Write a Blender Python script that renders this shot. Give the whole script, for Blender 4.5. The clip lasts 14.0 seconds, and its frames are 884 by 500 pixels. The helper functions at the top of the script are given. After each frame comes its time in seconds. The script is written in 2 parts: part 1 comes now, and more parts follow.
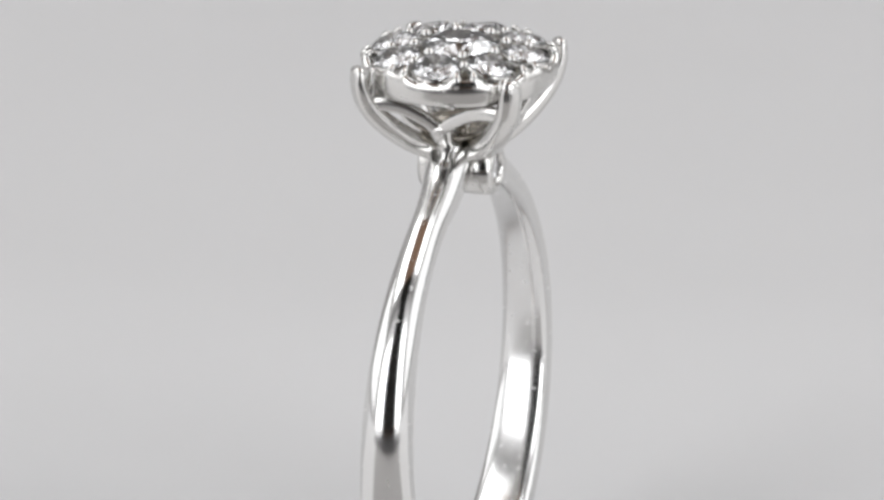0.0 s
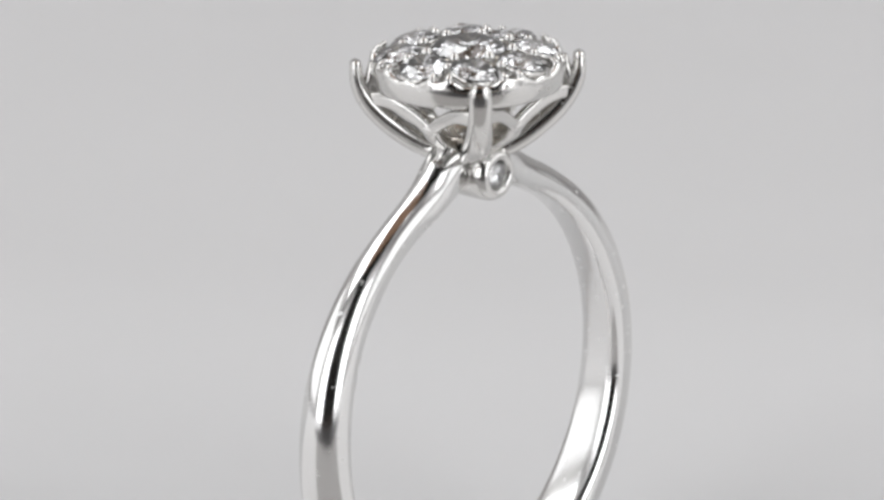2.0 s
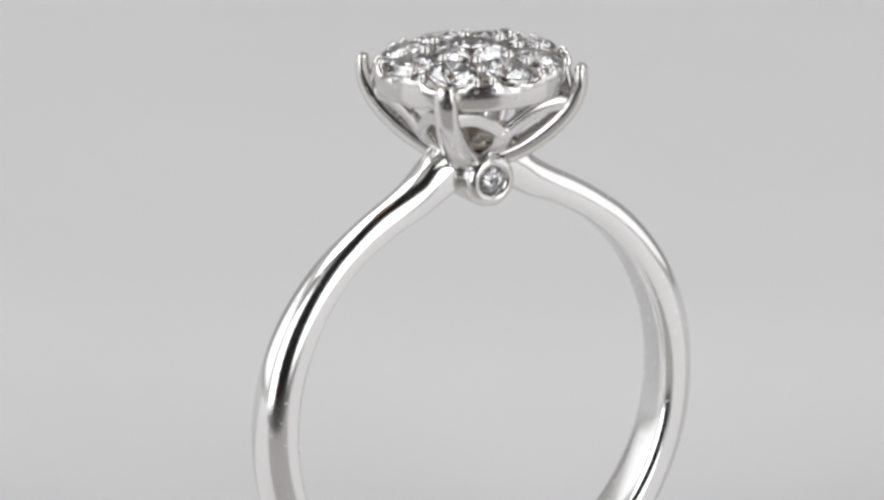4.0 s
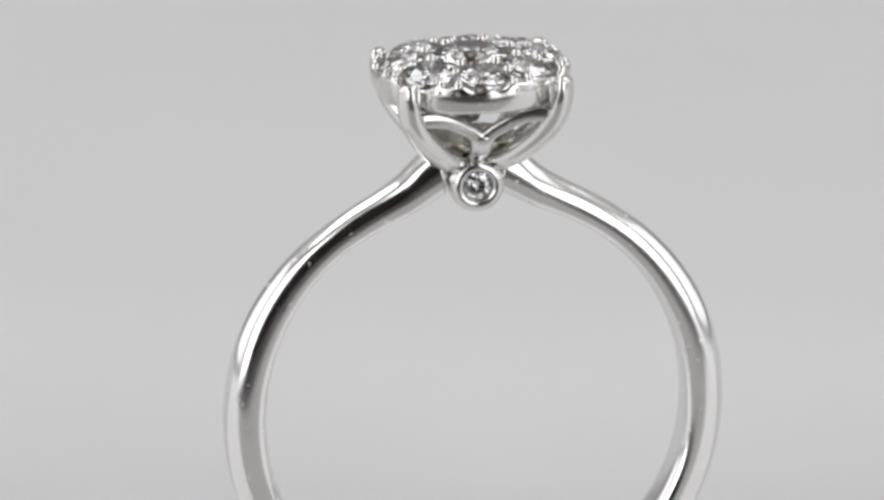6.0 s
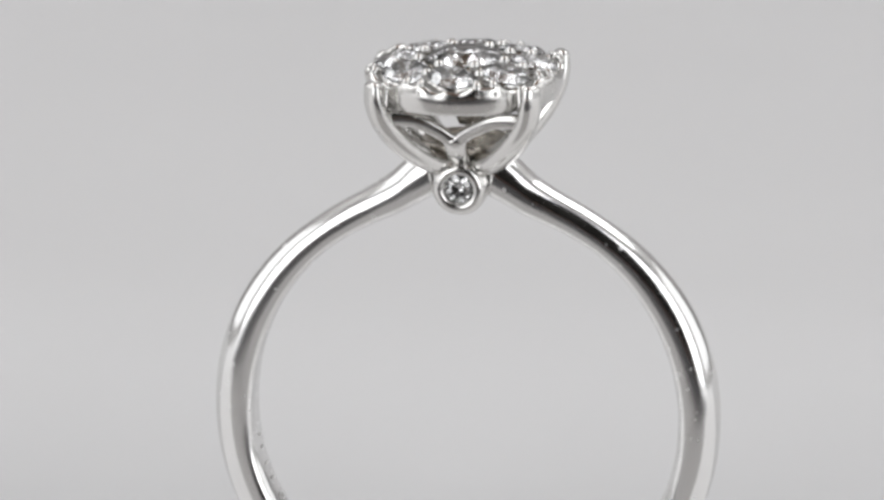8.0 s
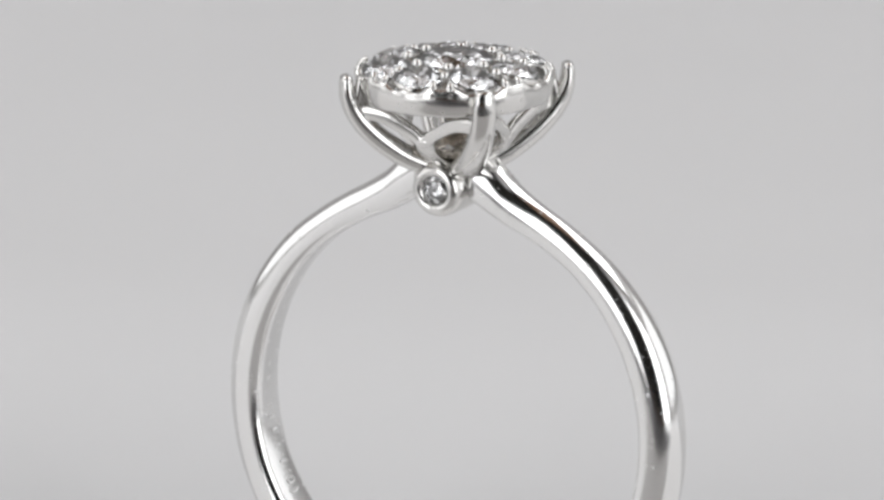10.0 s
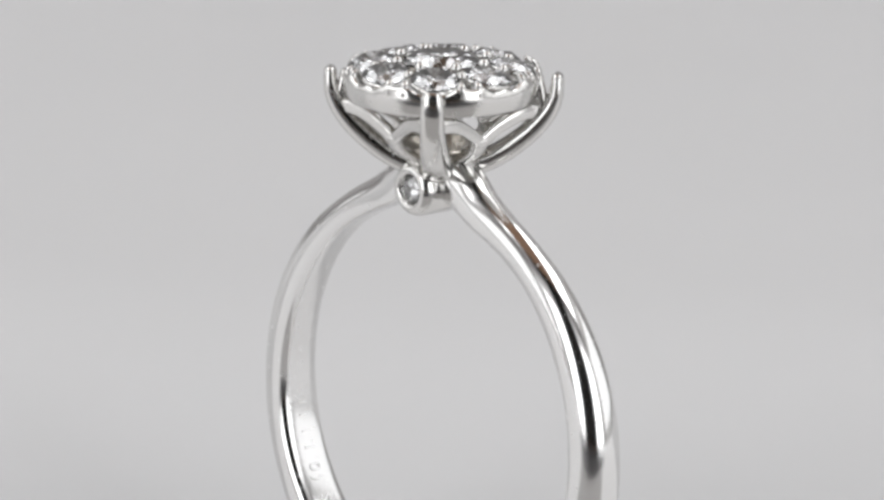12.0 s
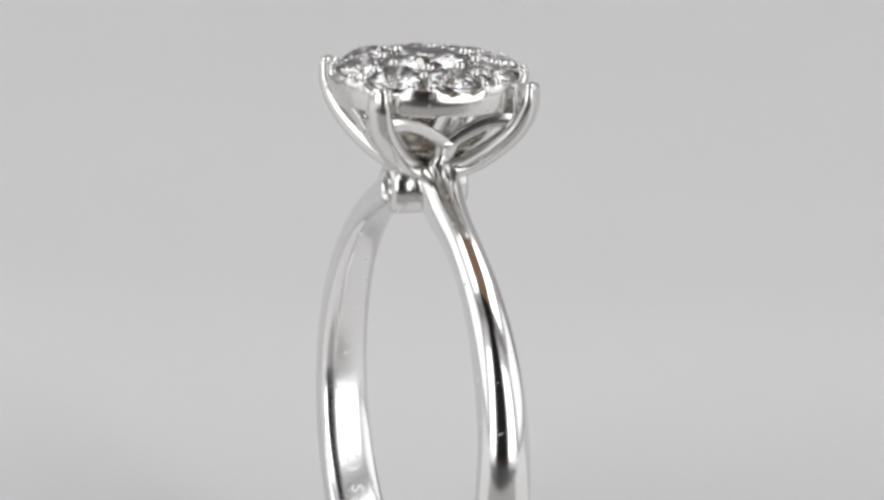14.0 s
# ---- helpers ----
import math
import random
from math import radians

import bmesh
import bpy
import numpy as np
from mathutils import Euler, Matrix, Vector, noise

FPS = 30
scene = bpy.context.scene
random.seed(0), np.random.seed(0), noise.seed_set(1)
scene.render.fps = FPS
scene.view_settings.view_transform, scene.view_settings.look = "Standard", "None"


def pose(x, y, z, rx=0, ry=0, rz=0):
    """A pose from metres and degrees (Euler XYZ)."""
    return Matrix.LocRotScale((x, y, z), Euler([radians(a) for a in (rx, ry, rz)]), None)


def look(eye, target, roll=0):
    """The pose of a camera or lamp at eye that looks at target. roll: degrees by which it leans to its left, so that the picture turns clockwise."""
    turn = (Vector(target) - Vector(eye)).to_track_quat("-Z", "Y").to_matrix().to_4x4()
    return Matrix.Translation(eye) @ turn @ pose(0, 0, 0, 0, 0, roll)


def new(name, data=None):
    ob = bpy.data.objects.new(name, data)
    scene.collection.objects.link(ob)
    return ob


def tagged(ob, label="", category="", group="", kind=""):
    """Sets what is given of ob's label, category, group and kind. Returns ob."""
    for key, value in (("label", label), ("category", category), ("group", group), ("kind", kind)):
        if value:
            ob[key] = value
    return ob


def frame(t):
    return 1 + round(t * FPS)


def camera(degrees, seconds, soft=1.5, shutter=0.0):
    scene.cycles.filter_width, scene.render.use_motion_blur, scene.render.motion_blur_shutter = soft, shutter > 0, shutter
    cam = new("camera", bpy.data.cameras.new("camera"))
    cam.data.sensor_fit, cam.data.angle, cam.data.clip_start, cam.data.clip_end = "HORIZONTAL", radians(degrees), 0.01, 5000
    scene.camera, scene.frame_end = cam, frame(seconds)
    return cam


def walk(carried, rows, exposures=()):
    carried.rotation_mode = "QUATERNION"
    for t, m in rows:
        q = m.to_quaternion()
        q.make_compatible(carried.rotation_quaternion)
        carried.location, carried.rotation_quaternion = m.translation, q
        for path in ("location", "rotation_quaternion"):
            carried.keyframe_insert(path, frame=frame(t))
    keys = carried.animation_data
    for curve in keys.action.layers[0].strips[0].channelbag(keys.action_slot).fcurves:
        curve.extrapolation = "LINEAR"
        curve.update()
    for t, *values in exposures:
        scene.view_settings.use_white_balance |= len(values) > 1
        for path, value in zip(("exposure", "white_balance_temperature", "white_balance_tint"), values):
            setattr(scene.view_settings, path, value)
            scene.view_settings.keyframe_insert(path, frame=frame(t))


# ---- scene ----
# ---- camera: a long close-up lens that stands still in front of the turntable ----
cam = camera(8.958, 14.0, soft=2.95)
MM = 0.001
ELEVATION, ROLL, DISTANCE = 0.2922, -0.0260, 220.70
SHIFT_X, SHIFT_Z = -0.6992, -5.7944
turn_to_cam = Matrix.Rotation(ROLL, 3, "Z") @ Matrix.Rotation(ELEVATION, 3, "X") @ Matrix(((1, 0, 0), (0, 0, 1), (0, -1, 0)))
eye = turn_to_cam.transposed() @ Vector((-SHIFT_X, -SHIFT_Z, DISTANCE)) * MM
cam_pose = Matrix.Translation(eye) @ turn_to_cam.transposed().to_4x4()
walk(cam, [(0.0, cam_pose), (14.0, cam_pose)], exposures=[(0.0, 0.0), (14.0, -0.04)])

# ---- world and lamps: a white light tent in a dark room ----
world = bpy.data.worlds.new("room_air")
scene.world = world
world.use_nodes = True
world.node_tree.nodes["Background"].inputs[0].default_value = (0.55, 0.5, 0.46, 1)
world.node_tree.nodes["Background"].inputs[1].default_value = 0.02


def area_lamp(name, at, target, width, height, watts, colour=(1, 1, 1)):
    data = bpy.data.lights.new(name, "AREA")
    data.shape, data.size, data.size_y, data.energy, data.color = "RECTANGLE", width, height, watts, colour
    ob = new(name, data)
    ob.matrix_world = look(at, target)
    return ob


for side in (-1, 1):
    area_lamp("overhead_lamp", (side * 0.180, 0.070, 0.296), (side * 0.180, 0.0701, 0), 0.15, 0.28, 0.43, (0.97, 0.985, 1))
area_lamp("front_lamp", (-0.137, -0.152, 0.080), (-0.137, 0, 0.080), 0.12, 0.17, 0.147, (0.97, 0.985, 1))
area_lamp("front_lamp", (0.137, -0.152, 0.080), (0.137, 0, 0.080), 0.12, 0.17, 0.141, (0.97, 0.985, 1))
area_lamp("side_lamp", (-0.257, 0.005, 0.10), (0, 0.005, 0.10), 0.25, 0.18, 0.147, (0.97, 0.985, 1))
area_lamp("side_lamp", (0.257, 0.005, 0.10), (0, 0.005, 0.10), 0.25, 0.18, 0.132, (0.97, 0.985, 1))


# ---- materials ----
def material(name, colour, rough, metal=0.0):
    m = bpy.data.materials.new(name)
    m.use_nodes = True
    b = m.node_tree.nodes["Principled BSDF"]
    b.inputs["Base Color"].default_value = (*colour, 1)
    b.inputs["Roughness"].default_value = rough
    b.inputs["Metallic"].default_value = metal
    return m, m.node_tree.nodes, m.node_tree.links, b


def noise_ramp(nodes, links, scale, low, high, detail=4.0, stretch=(1, 1, 1)):
    """Noise in object space, remapped to low..high."""
    co = nodes.new("ShaderNodeTexCoord")
    mp = nodes.new("ShaderNodeMapping")
    mp.inputs["Scale"].default_value = stretch
    tx = nodes.new("ShaderNodeTexNoise")
    tx.inputs["Scale"].default_value, tx.inputs["Detail"].default_value = scale, detail
    mr = nodes.new("ShaderNodeMapRange")
    mr.inputs["To Min"].default_value, mr.inputs["To Max"].default_value = low, high
    links.new(co.outputs["Object"], mp.inputs["Vector"])
    links.new(mp.outputs[0], tx.inputs["Vector"])
    links.new(tx.outputs["Fac"], mr.inputs["Value"])
    return mr.outputs[0], tx.outputs["Fac"]


def white_gold(name, colour, low, high, bump):
    m, nodes, links, b = material(name, colour, 0.08, 1.0)
    rough, _ = noise_ramp(nodes, links, 900, low, high)
    links.new(rough, b.inputs["Roughness"])
    _, speck = noise_ramp(nodes, links, 3800, 0, 1, 1.0)
    pits = nodes.new("ShaderNodeMapRange")
    pits.inputs["From Min"].default_value, pits.inputs["From Max"].default_value = 0.70, 0.78
    pits.inputs["To Max"].default_value = 0.3
    add = nodes.new("ShaderNodeMath")
    add.operation = "ADD"
    links.new(speck, pits.inputs["Value"])
    links.new(rough, add.inputs[0])
    links.new(pits.outputs[0], add.inputs[1])
    links.new(add.outputs[0], b.inputs["Roughness"])
    _, grain = noise_ramp(nodes, links, 420, 0, 1, 2.0)
    bp = nodes.new("ShaderNodeBump")
    bp.inputs["Strength"].default_value, bp.inputs["Distance"].default_value = bump, 0.00002
    links.new(grain, bp.inputs["Height"])
    links.new(bp.outputs[0], b.inputs["Normal"])
    return m


gold_polished = white_gold("polished_white_gold", (0.80, 0.795, 0.785), 0.09, 0.19, 0.12)
gold_head = white_gold("cast_white_gold", (0.71, 0.70, 0.682), 0.12, 0.26, 0.3)
# same gold in a darker, warmer colour: shade inside the head painted in
gold_shaded = white_gold("shaded_white_gold", (0.56, 0.52, 0.465), 0.16, 0.34, 0.5)
gold_inner = white_gold("satin_white_gold", (0.79, 0.785, 0.778), 0.16, 0.28, 0.2)
engraved, *_ = material("engraved_letters", (0.86, 0.86, 0.85), 0.45, 1.0)

diamond, dn, dl, db = material("diamond", (0.92, 0.92, 0.925), 0.0)
db.inputs["Transmission Weight"].default_value = 1.0
db.inputs["IOR"].default_value = 2.4

paper, cn, cl, cb = material("light_grey_paper", (0.55, 0.55, 0.55), 0.9)
tone, weave = noise_ramp(cn, cl, 26, 0.97, 1.03, 3.0)
mix = cn.new("ShaderNodeMix")
mix.data_type, mix.blend_type = "RGBA", "MULTIPLY"
mix.inputs["Factor"].default_value = 1.0
mix.inputs[6].default_value = (0.590, 0.587, 0.591, 1)
cl.new(tone, mix.inputs[7])
cl.new(mix.outputs[2], cb.inputs["Base Color"])

cloth, tn, tl, tb = material("white_cloth", (0.78, 0.776, 0.78), 0.9)
tt, _ = noise_ramp(tn, tl, 40, 0.8, 0.95)
tl.new(tt, tb.inputs["Roughness"])
grey_cloth, gn, gl, gb = material("grey_cloth", (0.42, 0.41, 0.405), 0.9)
gt, _ = noise_ramp(gn, gl, 30, 0.8, 0.95)
gl.new(gt, gb.inputs["Roughness"])
# near-black, for the patch that the polished shoulders are to mirror as dark
front_dark, kn, kl, kb = material("front_dark", (0.045, 0.042, 0.045), 0.9)
kt, _ = noise_ramp(kn, kl, 20, 0.75, 0.95)
kl.new(kt, kb.inputs["Roughness"])

wood, on, ol, ob_ = material("brown_wood", (0.30, 0.17, 0.10), 0.5)
wg, _ = noise_ramp(on, ol, 12, 0.4, 0.65, 5.0, (1, 14, 1))
ol.new(wg, ob_.inputs["Roughness"])


# ---- helpers for meshes; lengths in millimetres ----
def part(name, bm, mat, parent=None, label="", smooth=True, scale=MM):
    me = bpy.data.meshes.new(name)
    bmesh.ops.recalc_face_normals(bm, faces=bm.faces)
    bmesh.ops.scale(bm, vec=(scale, scale, scale), verts=bm.verts)
    bm.to_mesh(me)
    bm.free()
    for p in me.polygons:
        p.use_smooth = smooth
    me.materials.append(mat)
    ob = new(name, me)
    if parent:
        ob.parent = parent
    if label:
        tagged(ob, label)
    return ob


def skin(bm, loops, closed=False, caps=True):
    """Quads between loops of points of equal count."""
    rings = [[bm.verts.new(p) for p in loop] for loop in loops]
    n = len(rings[0])
    pairs = list(zip(rings, rings[1:])) + ([(rings[-1], rings[0])] if closed else [])
    for a, b in pairs:
        for i in range(n):
            bm.faces.new((a[i], a[(i + 1) % n], b[(i + 1) % n], b[i]))
    if caps and not closed:
        bm.faces.new(rings[0][::-1])
        bm.faces.new(rings[-1])
    return rings


def glide(knots, steps):
    """A smooth line through the knots (Catmull-Rom); knots are tuples of any length."""
    k = [np.array(p, float) for p in knots]
    k = [2 * k[0] - k[1]] + k + [2 * k[-1] - k[-2]]
    out = []
    for i in range(1, len(k) - 2):
        for s in range(steps):
            u = s / steps
            out.append(0.5 * (2 * k[i] + (k[i + 1] - k[i - 1]) * u + (2 * k[i - 1] - 5 * k[i] + 4 * k[i + 1] - k[i + 2]) * u * u
                              + (3 * k[i] - k[i - 1] - 3 * k[i + 1] + k[i + 2]) * u ** 3))
    out.append(k[-2])
    return out


def sweep(bm, knots, steps, across, round_start=True, round_end=True, power=2.6, sides=16):
    """A bar along knots (x, y, z, width, depth); width lies along the horizontal direction across, depth at right angles to it."""
    line = glide(knots, steps)
    pts = [Vector(p[:3]) for p in line]
    loops = []
    for i, p in enumerate(pts):
        tangent = (pts[min(i + 1, len(pts) - 1)] - pts[max(i - 1, 0)]).normalized()
        u = Vector(across)
        u = (u - tangent * u.dot(tangent)).normalized()
        v = tangent.cross(u)
        w, d = line[i][3] / 2, line[i][4] / 2
        loop = []
        for j in range(sides):
            a = 2 * math.pi * j / sides
            c, s = math.cos(a), math.sin(a)
            c, s = math.copysign(abs(c) ** (2 / power), c), math.copysign(abs(s) ** (2 / power), s)
            loop.append((p + u * w * c + v * d * s, tangent, p, min(w, d)))
        loops.append(loop)

    def cap(loop, sign):
        out = []
        for f in (0.35, 0.7, 0.92):
            k = math.sqrt(1 - f * f)
            out.append([q[2] + (q[0] - q[2]) * k + q[1] * sign * f * q[3] for q in loop])
        return out
    body = [[q[0] for q in loop] for loop in loops]
    if round_start:
        body = cap(loops[0], -1)[::-1] + body
    if round_end:
        body = body + cap(loops[-1], 1)
    skin(bm, body)


def lathe(bm, profile, segments=48, axis="Z", at=(0, 0, 0), closed=True):
    """Turns a profile of (radius, height) round an axis."""
    loops = []
    for i in range(segments):
        a = 2 * math.pi * i / segments
        c, s = math.cos(a), math.sin(a)
        if axis == "Z":
            loops.append([(at[0] + r * c, at[1] + r * s, at[2] + h) for r, h in profile])
        else:
            loops.append([(at[0] + r * c, at[1] + h, at[2] + r * s) for r, h in profile])
    rings = [[bm.verts.new(p) for p in loop] for loop in loops]
    n = len(profile)
    for i in range(segments):
        a, b = rings[i], rings[(i + 1) % segments]
        for j in range(n if closed else n - 1):
            bm.faces.new((a[j], a[(j + 1) % n], b[(j + 1) % n], b[j]))


# ---- the setting ----
def sheet(name, profile, half_width, mat, kind_label):
    """A sheet of profile (y, z) in metres, 3 mm thick, as wide as the tent."""
    bm = bmesh.new()
    low = [(y, z - 0.003) for y, z in profile]
    loops = []
    for x in np.linspace(-half_width, half_width, 9):
        loops.append([(x, y, z) for y, z in profile] + [(x, y, z) for y, z in low[::-1]])
    skin(bm, loops)
    ob = part(name, bm, mat, scale=1.0)
    return tagged(ob, kind_label, "backdrop", kind="structure")


FLOOR = -0.01035
sheet("backdrop", [(0.009, FLOOR), (0.05, FLOOR), (0.12, FLOOR), (0.17, FLOOR), (0.19, FLOOR + 0.002), (0.21, FLOOR + 0.008)], 0.26, paper,
      "seamless light grey studio sheet under and behind the ring")


def slab(name, lo, hi, mat, label, category):
    bm = bmesh.new()
    bmesh.ops.create_cube(bm, size=1)
    for v in bm.verts:
        v.co = Vector([lo[i] + (v.co[i] + 0.5) * (hi[i] - lo[i]) for i in range(3)])
    ob = part(name, bm, mat, smooth=False, scale=1.0)
    return tagged(ob, label, category, kind="structure")


slab("floor_front", (-0.26, -0.155, FLOOR - 0.003), (0.26, 0.008, FLOOR), cloth, "white cloth on the table under the ring", "floor")
# unseen grey wedge, added so the band mirrors a dimmer floor in front
bm = bmesh.new()
skin(bm, [[(x * w, y, FLOOR + z) for x, z in ((-1, 0.0003), (1, 0.0003), (1, 0.0006), (-1, 0.0006))] for y, w in ((-0.049, 0.044), (-0.035, 0.033), (-0.012, 0.012))])
tagged(part("floor_dim_strip", bm, grey_cloth, smooth=False, scale=1.0), "added tapered grey strip before the ring, dims the floor's reflection in the band", "cloth", kind="structure")
# unseen dark patch, added to widen the dark front mirrored in the band
slab("floor_dark_patch", (-0.070, -0.155, FLOOR + 0.0003), (0.070, -0.050, FLOOR + 0.0008), front_dark, "added dark patch at the open front of the tent, darkens the band's reflections", "cloth")
slab("wall_north", (-0.262, 0.215, FLOOR - 0.004), (0.262, 0.219, 0.30), grey_cloth, "grey cloth at the back of the tent", "wall")
slab("wall_west", (-0.266, -0.16, FLOOR), (-0.262, 0.22, 0.30), grey_cloth, "grey cloth side of the light tent", "wall")
slab("wall_east", (0.262, -0.16, FLOOR), (0.266, 0.22, 0.30), grey_cloth, "grey cloth side of the light tent", "wall")
slab("ceiling_west", (-0.266, -0.16, 0.301), (-0.104, 0.22, 0.305), grey_cloth, "grey cloth top of the light tent", "ceiling")
slab("ceiling_east", (0.104, -0.16, 0.301), (0.266, 0.22, 0.305), grey_cloth, "grey cloth top of the light tent", "ceiling")
slab("ceiling_north", (-0.104, 0.132, 0.301), (0.104, 0.22, 0.305), grey_cloth, "grey cloth top of the light tent", "ceiling")
slab("wall_front_left", (-0.262, -0.164, FLOOR), (-0.072, -0.160, 0.30), cloth, "white cloth front of the tent beside its slit", "wall")
# unseen board, placed overhead to give the band its brown streak
slab("board", (-0.104, -0.082, 0.303), (0.104, 0.131, 0.309), wood, "added brown board over the open top of the tent, for the brown reflection in the band", "board")
slab("wall_front_right", (0.072, -0.164, FLOOR), (0.262, -0.160, 0.30), cloth, "white cloth front of the tent beside its slit", "wall")
slab("table", (-0.45, -0.40, -0.045), (0.45, 0.40, -0.0145), wood, "dark wooden table under the light tent", "table")
# ---- the ring ----
ring = tagged(new("ring"), "polished white gold ring with a round cluster of nine diamonds", "ring")

# shank: degrees from the top, inner radius, outer radius, width
SHANK = [(7, 8.72, 10.8, 1.66), (12, 8.46, 10.3, 1.6), (17, 8.27, 9.82, 1.48), (23, 8.22, 9.57, 1.36), (30, 8.22, 9.51, 1.34), (38, 8.26, 9.53, 1.40),
         (46, 8.27, 9.63, 1.49), (56, 8.27, 9.74, 1.62), (67, 8.27, 9.85, 1.77), (80, 8.29, 9.91, 1.91), (92, 8.31, 9.93, 2.01), (110, 8.34, 9.95, 2.15),
         (140, 8.31, 9.95, 2.36), (180, 8.3, 9.96, 2.45)]


def shank_section(inner, outer, width):
    """Half-round outside, flatter inside with rolled edges: (y, radius)."""
    h, w = outer - inner, width / 2
    side = inner + 0.44 * h
    pts = []
    for a in np.linspace(0, math.pi, 27):
        c, s = math.cos(a), math.sin(a)
        pts.append((w * math.copysign(abs(c) ** 0.96, c), side + (outer - side) * max(s, 0.0) ** 0.96))
    for a in np.linspace(math.pi, 2 * math.pi, 23)[1:-1]:
        c, s = math.cos(a), math.sin(a)
        pts.append((w * math.copysign(abs(c) ** 0.56, c), side - (side - inner) * abs(s) ** 0.66))
    return pts


bm = bmesh.new()
half = glide(SHANK, 8)
whole = [(p[0], *p[1:]) for p in half] + [(360 - p[0], *p[1:]) for p in half[-2::-1]]
loops = []
for deg, inner, outer, width in whole:
    a = radians(deg)
    loops.append([(r * math.sin(a), y, r * math.cos(a)) for y, r in shank_section(inner, outer, width)])
skin(bm, loops)
shank = part("shank", bm, gold_polished, ring, "polished white gold band tapering to its shoulders")
shank.data.materials.append(gold_inner)
for p in shank.data.polygons:
    c = Vector(p.center)
    inward = Vector((-c.x, 0, -c.z)).normalized()
    if p.normal.dot(inward) > 0.9:
        p.material_index = 1



# engraving inside the band: two readable signs, the rest worn to strokes; degrees from the top, letter tops towards the back
def on_inner_face(deg, y, lift=0.012):
    a = radians(deg)
    inward = Vector((-math.sin(a), 0, -math.cos(a)))
    along = Vector((-math.cos(a), 0, math.sin(a)))
    at = Vector((8.315 * math.sin(a), y, 8.315 * math.cos(a))) + inward * lift
    up = inward.cross(along)
    return Matrix(((along.x, up.x, inward.x, at.x * MM), (along.y, up.y, inward.y, at.y * MM), (along.z, up.z, inward.z, at.z * MM), (0, 0, 0, 1)))


def engrave(text, deg, size):
    curve_data = bpy.data.curves.new("engraving", "FONT")
    curve_data.body, curve_data.size, curve_data.align_x, curve_data.align_y, curve_data.extrude = text, size * MM, "CENTER", "CENTER", 0.012 * MM
    holder = new("engraving", curve_data)
    me = bpy.data.meshes.new_from_object(holder.evaluated_get(bpy.context.evaluated_depsgraph_get()))
    bpy.data.objects.remove(holder)
    me.materials.clear()
    me.materials.append(engraved)
    ob = new("engraving", me)
    ob.parent = shank
    ob.matrix_basis = on_inner_face(deg, -0.05)
    return ob


for text, deg in (("0", 242.8), (")", 239.6), ("S", 233.8)):
    engrave(text, deg, 0.72)
for i, deg in enumerate((261, 257.5, 253, 248.5)):
    bm = bmesh.new()
    bmesh.ops.create_cube(bm, size=1)
    for v in bm.verts:
        v.co = (v.co.x * (0.06 + 0.03 * (i % 2)), v.co.y * 0.4, v.co.z * 0.012)
    stroke = part("engraved_stroke", bm, engraved, shank, smooth=False)
    stroke.matrix_basis = on_inner_face(deg, -0.05)

# peg: a short barrel under the head with a small diamond in its front end
bm = bmesh.new()
lathe(bm, [(0.0001, 1.5), (0.7, 1.5), (0.95, 1.42), (1.04, 1.25), (1.08, 0), (1.08, -1.0), (1.06, -1.22), (1.0, -1.40), (0.9, -1.53), (0.78, -1.59), (0.68, -1.58), (0.6, -1.52),
           (0.545, -1.42), (0.50, -1.0), (0.0001, -0.7)], 48, "Y", (-0.05, 0, 9.2), closed=False)
barrel = part("barrel", bm, gold_head, ring, "white gold barrel with a bezel-set diamond")


def brilliant(r, n=8):
    """A round brilliant cut with n main facets: girdle in the plane z = 0."""
    bm = bmesh.new()
    zc, zg, zp, t, s, l = 0.235 * r, 0.05 * r, 0.85 * r, 0.60, 0.79, 0.24
    c = math.cos(math.pi / n)

    def at(rad, k, z):
        a = k * math.pi / n
        return bm.verts.new((rad * r * math.cos(a), rad * r * math.sin(a), z))
    T = [at(t, 2 * k, zc) for k in range(n)]
    S = [at(s, 2 * k + 1, zc * (1 - (s * c - t) / (1 - t))) for k in range(n)]
    G = [at(1, j, 0) for j in range(2 * n)]
    H = [at(1, j, -zg) for j in range(2 * n)]
    L = [at(l, 2 * k + 1, -zg - zp * (1 - l * c)) for k in range(n)]
    C = bm.verts.new((0, 0, -zg - zp))
    bm.faces.new(T)
    for k in range(n):
        m, g = (k + 1) % n, 2 * k
        far = (g + 2) % (2 * n)
        bm.faces.new((T[k], S[k], T[m]))
        bm.faces.new((T[k], S[k - 1], G[g], S[k]))
        bm.faces.new((S[k], G[g], G[g + 1]))
        bm.faces.new((S[k], G[g + 1], G[far]))
        bm.faces.new((C, L[k - 1], H[g], L[k]))
        bm.faces.new((L[k], H[g], H[g + 1]))
        bm.faces.new((L[k], H[g + 1], H[far]))
    for j in range(2 * n):
        bm.faces.new((G[j], G[(j + 1) % (2 * n)], H[(j + 1) % (2 * n)], H[j]))
    return bm


def set_stone(r, m, label=""):
    ob = part("stone", brilliant(r), diamond, ring, label, smooth=False)
    ob.matrix_basis = m
    return ob


peg_stone = set_stone(0.51, pose(-0.05 * MM, -1.36 * MM, 9.2 * MM, 90, 11, 0), "small diamond in the end of the barrel")

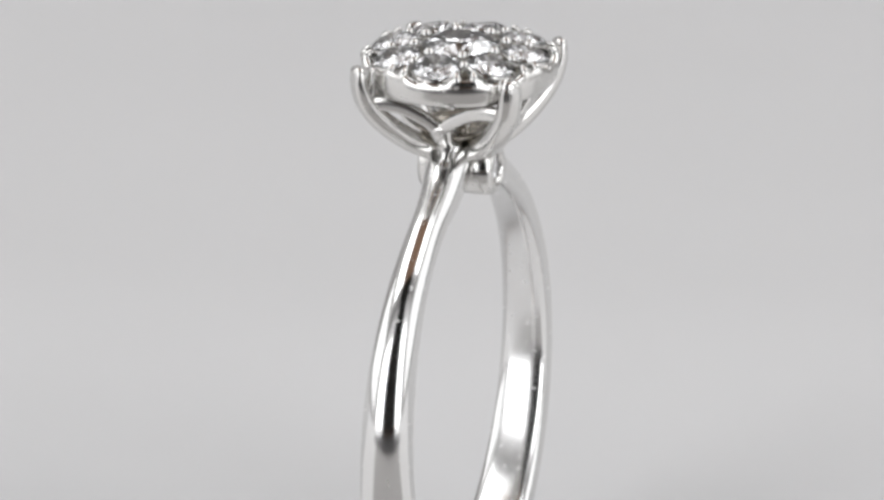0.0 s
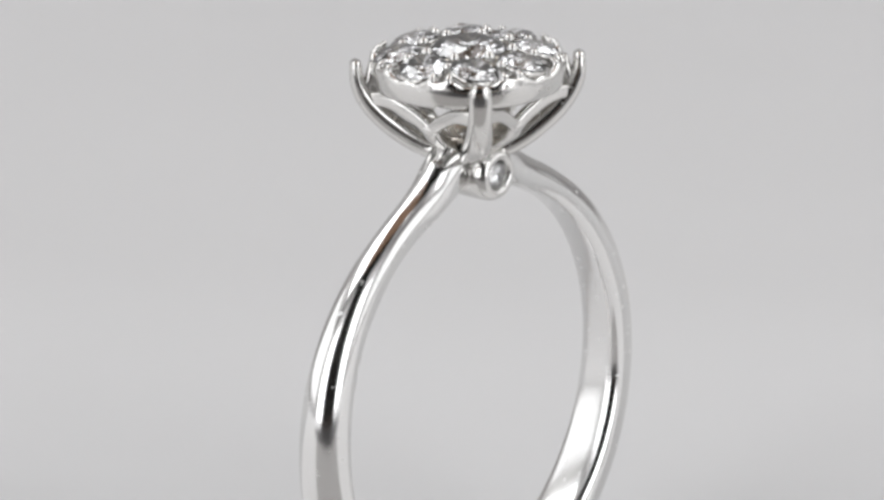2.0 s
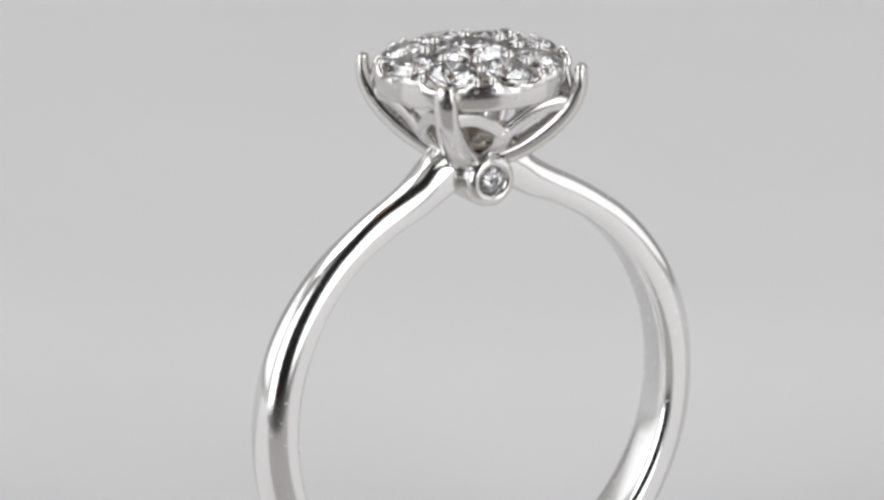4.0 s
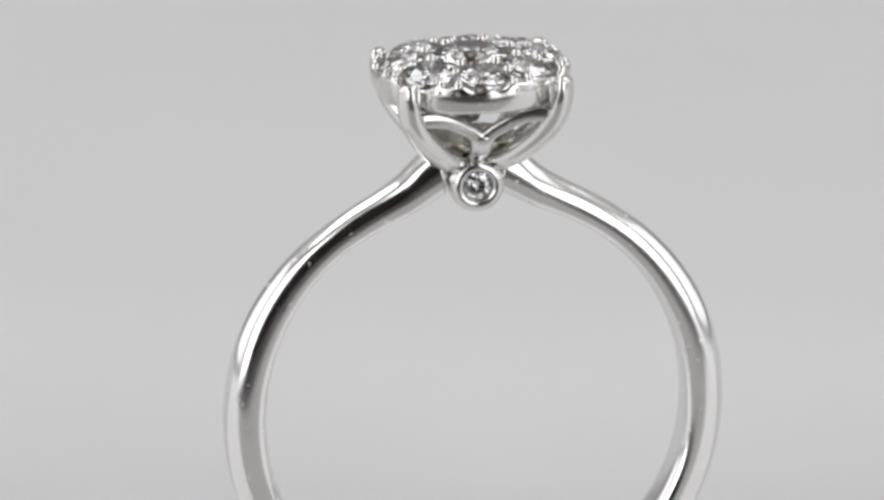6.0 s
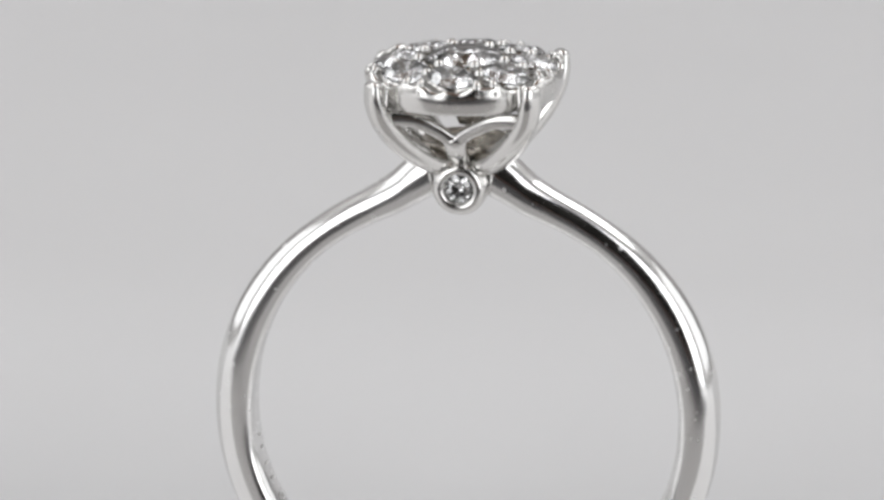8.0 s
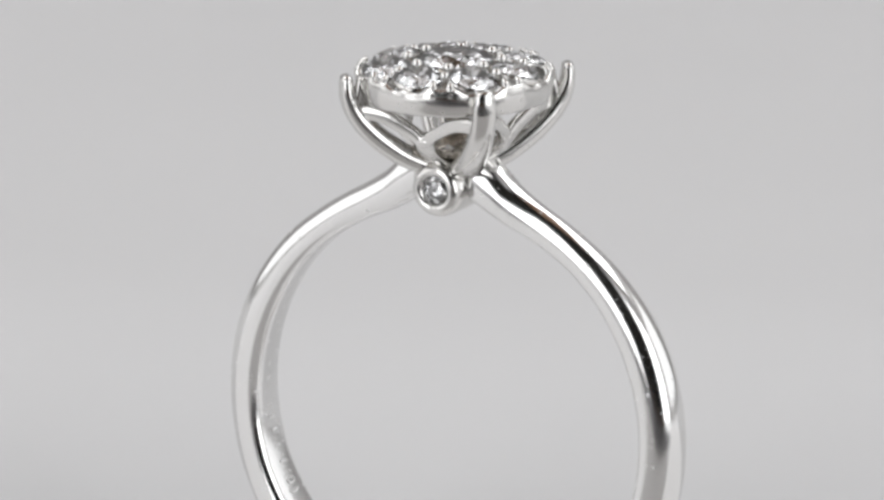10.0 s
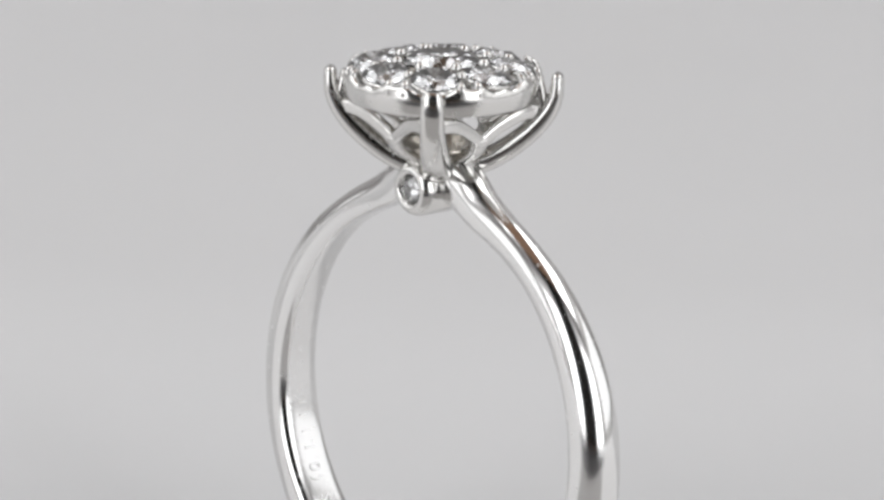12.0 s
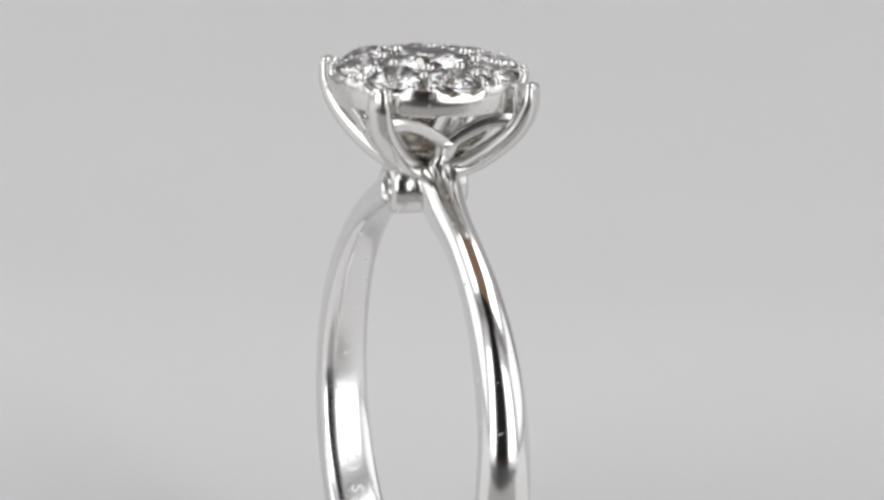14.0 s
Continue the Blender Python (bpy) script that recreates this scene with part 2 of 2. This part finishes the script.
# head: gallery wall, prongs, struts, seats, stones, beads
WALL_R = 3.86
bm = bmesh.new()
loops = []
for i in range(192):
    a = 2 * math.pi * i / 192
    u = 0.5 - 0.5 * math.cos(8 * a)
    top = 13.52 + 0.24 * u ** 1.3 + 0.05 * math.cos(24 * a)
    out = WALL_R - 0.05 * (1 - u)
    prof = [(out - 0.36, 12.62), (out - 0.22, 12.63), (out - 0.17, 12.70), (out - 0.08, 12.92), (out, top - 0.1), (out - 0.06, top), (out - 0.2, top + 0.02),
            (out - 0.34, top - 0.05), (out - 0.42, 13.05), (out - 0.46, 12.75), (out - 0.44, 12.65)]
    loops.append([(r * math.cos(a), r * math.sin(a), z) for r, z in prof])
skin(bm, loops, closed=True)
wall = part("gallery_wall", bm, gold_head, ring, "scalloped white gold wall round the stones")

stone_rng = random.Random(7)
OUT_R = 2.70
for k in range(8):
    a = radians(45 * k)
    m = pose(OUT_R * math.cos(a) * MM, OUT_R * math.sin(a) * MM, 13.92 * MM, 0, 0, 45 * k) @ pose(0, 0, 0, stone_rng.uniform(-2.5, 2.5), 13 + stone_rng.uniform(-2, 2), stone_rng.uniform(0, 45))
    set_stone(0.95, m, "round brilliant diamond of the cluster")
    bm = bmesh.new()
    lathe(bm, [(0.94, -0.06), (0.98, -0.14), (0.92, -0.3), (0.72, -0.62), (0.64, -0.62), (0.78, -0.3), (0.87, -0.1)], 28)
    seat = part("seat", bm, gold_head, ring)
    seat.matrix_basis = m
set_stone(1.52, pose(0, 0, 14.06 * MM, 0, 0, 14), "larger round diamond in the middle")
bm = bmesh.new()
lathe(bm, [(1.53, -0.08), (1.58, -0.2), (1.45, -0.5), (0.95, -1.2), (0.55, -1.9), (0.25, -2.6), (0.15, -2.6), (0.42, -1.9), (0.8, -1.2), (1.3, -0.5), (1.44, -0.12)], 40)
# recess shade under the middle stone is put into the seat's colour
seat = part("seat", bm, gold_shaded, ring, "tapered seat of the middle stone")
seat.matrix_basis = pose(0, 0, 14.06 * MM)


def bead(r, x, y, z, tall=1.0):
    bm = bmesh.new()
    bmesh.ops.create_uvsphere(bm, u_segments=14, v_segments=9, radius=r)
    for v in bm.verts:
        v.co.z *= tall
    ob = part("bead", bm, gold_head, ring)
    ob.location = (x * MM, y * MM, z * MM)


def claw_point(a):
    """A small pointed claw that rises from the wall and leans over a stone's edge."""
    bm = bmesh.new()
    sweep(bm, [(out * math.cos(a), out * math.sin(a), z, w, w) for out, z, w in ((3.60, 13.3, 0.40), (3.64, 13.55, 0.44), (3.62, 13.76, 0.36), (3.50, 13.9, 0.22))],
          4, (-math.sin(a), math.cos(a), 0), power=2.2, sides=10)
    part("claw_point", bm, gold_head, ring)


for k in range(8):
    for d in (-5.2, 5.2):
        a = radians(45 * k + 22.5 + d)
        claw_point(a)
    a = radians(45 * k + 22.5)
    bead(0.23, 1.80 * math.cos(a), 1.78 * math.sin(a), 14.11, 1.0)
    bead(0.21, 2.62 * math.cos(a), 2.66 * math.sin(a), 13.98, 1.0)

PRONG = [(4.31, 13.54, 0.80, 0.48), (4.30, 13.2, 0.88, 0.54), (4.22, 12.8, 0.92, 0.64), (3.98, 12.25, 0.94, 0.74), (3.50, 11.62, 1.04, 0.82), (2.76, 10.95, 1.14, 0.88),
         (1.85, 10.34, 1.2, 0.9), (0.75, 9.87, 1.2, 0.9)]
for deg, reach in ((42.8, 1.03), (135.5, 1.01), (225.8, 0.995), (315.6, 1.0)):
    a = radians(deg)
    c, s = math.cos(a), math.sin(a)
    bm = bmesh.new()
    sweep(bm, [(r * reach * c, r * reach * s, z, w, d) for r, z, w, d in PRONG], 6, (-s, c, 0), power=2.5)
    part("prong", bm, gold_head, ring, "curved claw prong")
    bm = bmesh.new()
    sweep(bm, [(3.74 * c, 3.74 * s, 13.52, 0.5, 0.30), (3.84 * c, 3.84 * s, 13.0, 0.62, 0.36), (3.9 * c, 3.9 * s, 12.4, 0.6, 0.4), (3.72 * c, 3.72 * s, 12.0, 0.5, 0.4)], 5, (-s, c, 0))
    part("claw", bm, gold_head, ring, "small claw against the gallery wall")

for deg in (0, 90, 180, 270):
    def side(out, along, z, w, d):
        a = radians(deg)
        return (out * math.cos(a) - along * math.sin(a), out * math.sin(a) + along * math.cos(a), z, w, d)
    a = radians(deg)
    bm = bmesh.new()
    V = [(2.80, -2.72, 12.22, 0.42, 0.60), (2.74, -2.1, 12.28, 0.42, 0.58), (2.62, -1.4, 12.14, 0.42, 0.54), (2.40, -0.55, 11.68, 0.42, 0.50),
         (2.28, 0, 11.32, 0.46, 0.52)]
    V = V + [(o, -al, z, w, d) for o, al, z, w, d in V[-2::-1]]
    sweep(bm, [side(*p) for p in V], 5, (math.cos(a), math.sin(a), 0), power=4)
    part("strut", bm, gold_head, ring, "V-shaped strut between two prongs")
    bm = bmesh.new()
    sweep(bm, [side(2.34, 0, 11.32, 0.95, 0.40), side(2.0, 0, 10.85, 0.8, 0.42), side(1.1, 0, 10.25, 0.85, 0.44)], 5, (-math.sin(a), math.cos(a), 0))
    part("link", bm, gold_head, ring)

bm = bmesh.new()
lathe(bm, [(0.0001, 10.35), (0.7, 10.3), (1.05, 10.1), (1.25, 9.8), (1.2, 9.5), (0.9, 9.3), (0.0001, 9.25)], 32, closed=False)
part("collar", bm, gold_head, ring, "white gold base that joins the prongs")
# added cup, coloured dark to stand in for the shaded inside of the head
bm = bmesh.new()
lathe(bm, [(0.8, 10.1), (1.25, 10.4), (1.6, 10.7), (1.72, 10.9), (1.62, 10.92), (1.5, 10.76), (1.1, 10.5), (0.7, 10.25)], 40)
part("cup", bm, gold_shaded, ring, "added cup that darkens the openings between the prongs")


# the head sits on the band slightly turned and off centre
HEAD_X, HEAD_Y = 0.11, -0.03
for ob in ring.children:
    if ob != shank:
        ob.matrix_basis = pose(HEAD_X * MM, HEAD_Y * MM, 0, 0, 0, -1.5) @ ob.matrix_basis


# ---- what moves: the ring turns with its stand ----
def motions():
    speed, front = 0.1762, 7.1662
    lean = Matrix.Rotation(-0.0163, 4, "X") @ Matrix.Rotation(-0.0429, 4, "Y")
    rows = []
    for i in range(29):
        t = 0.5 * i
        rows.append((t, Matrix.Rotation(-speed * (t - front), 4, "Z") @ Matrix.Translation((1.8238 * MM, -0.8706 * MM, 0)) @ lean))
    walk(ring, rows)


motions()
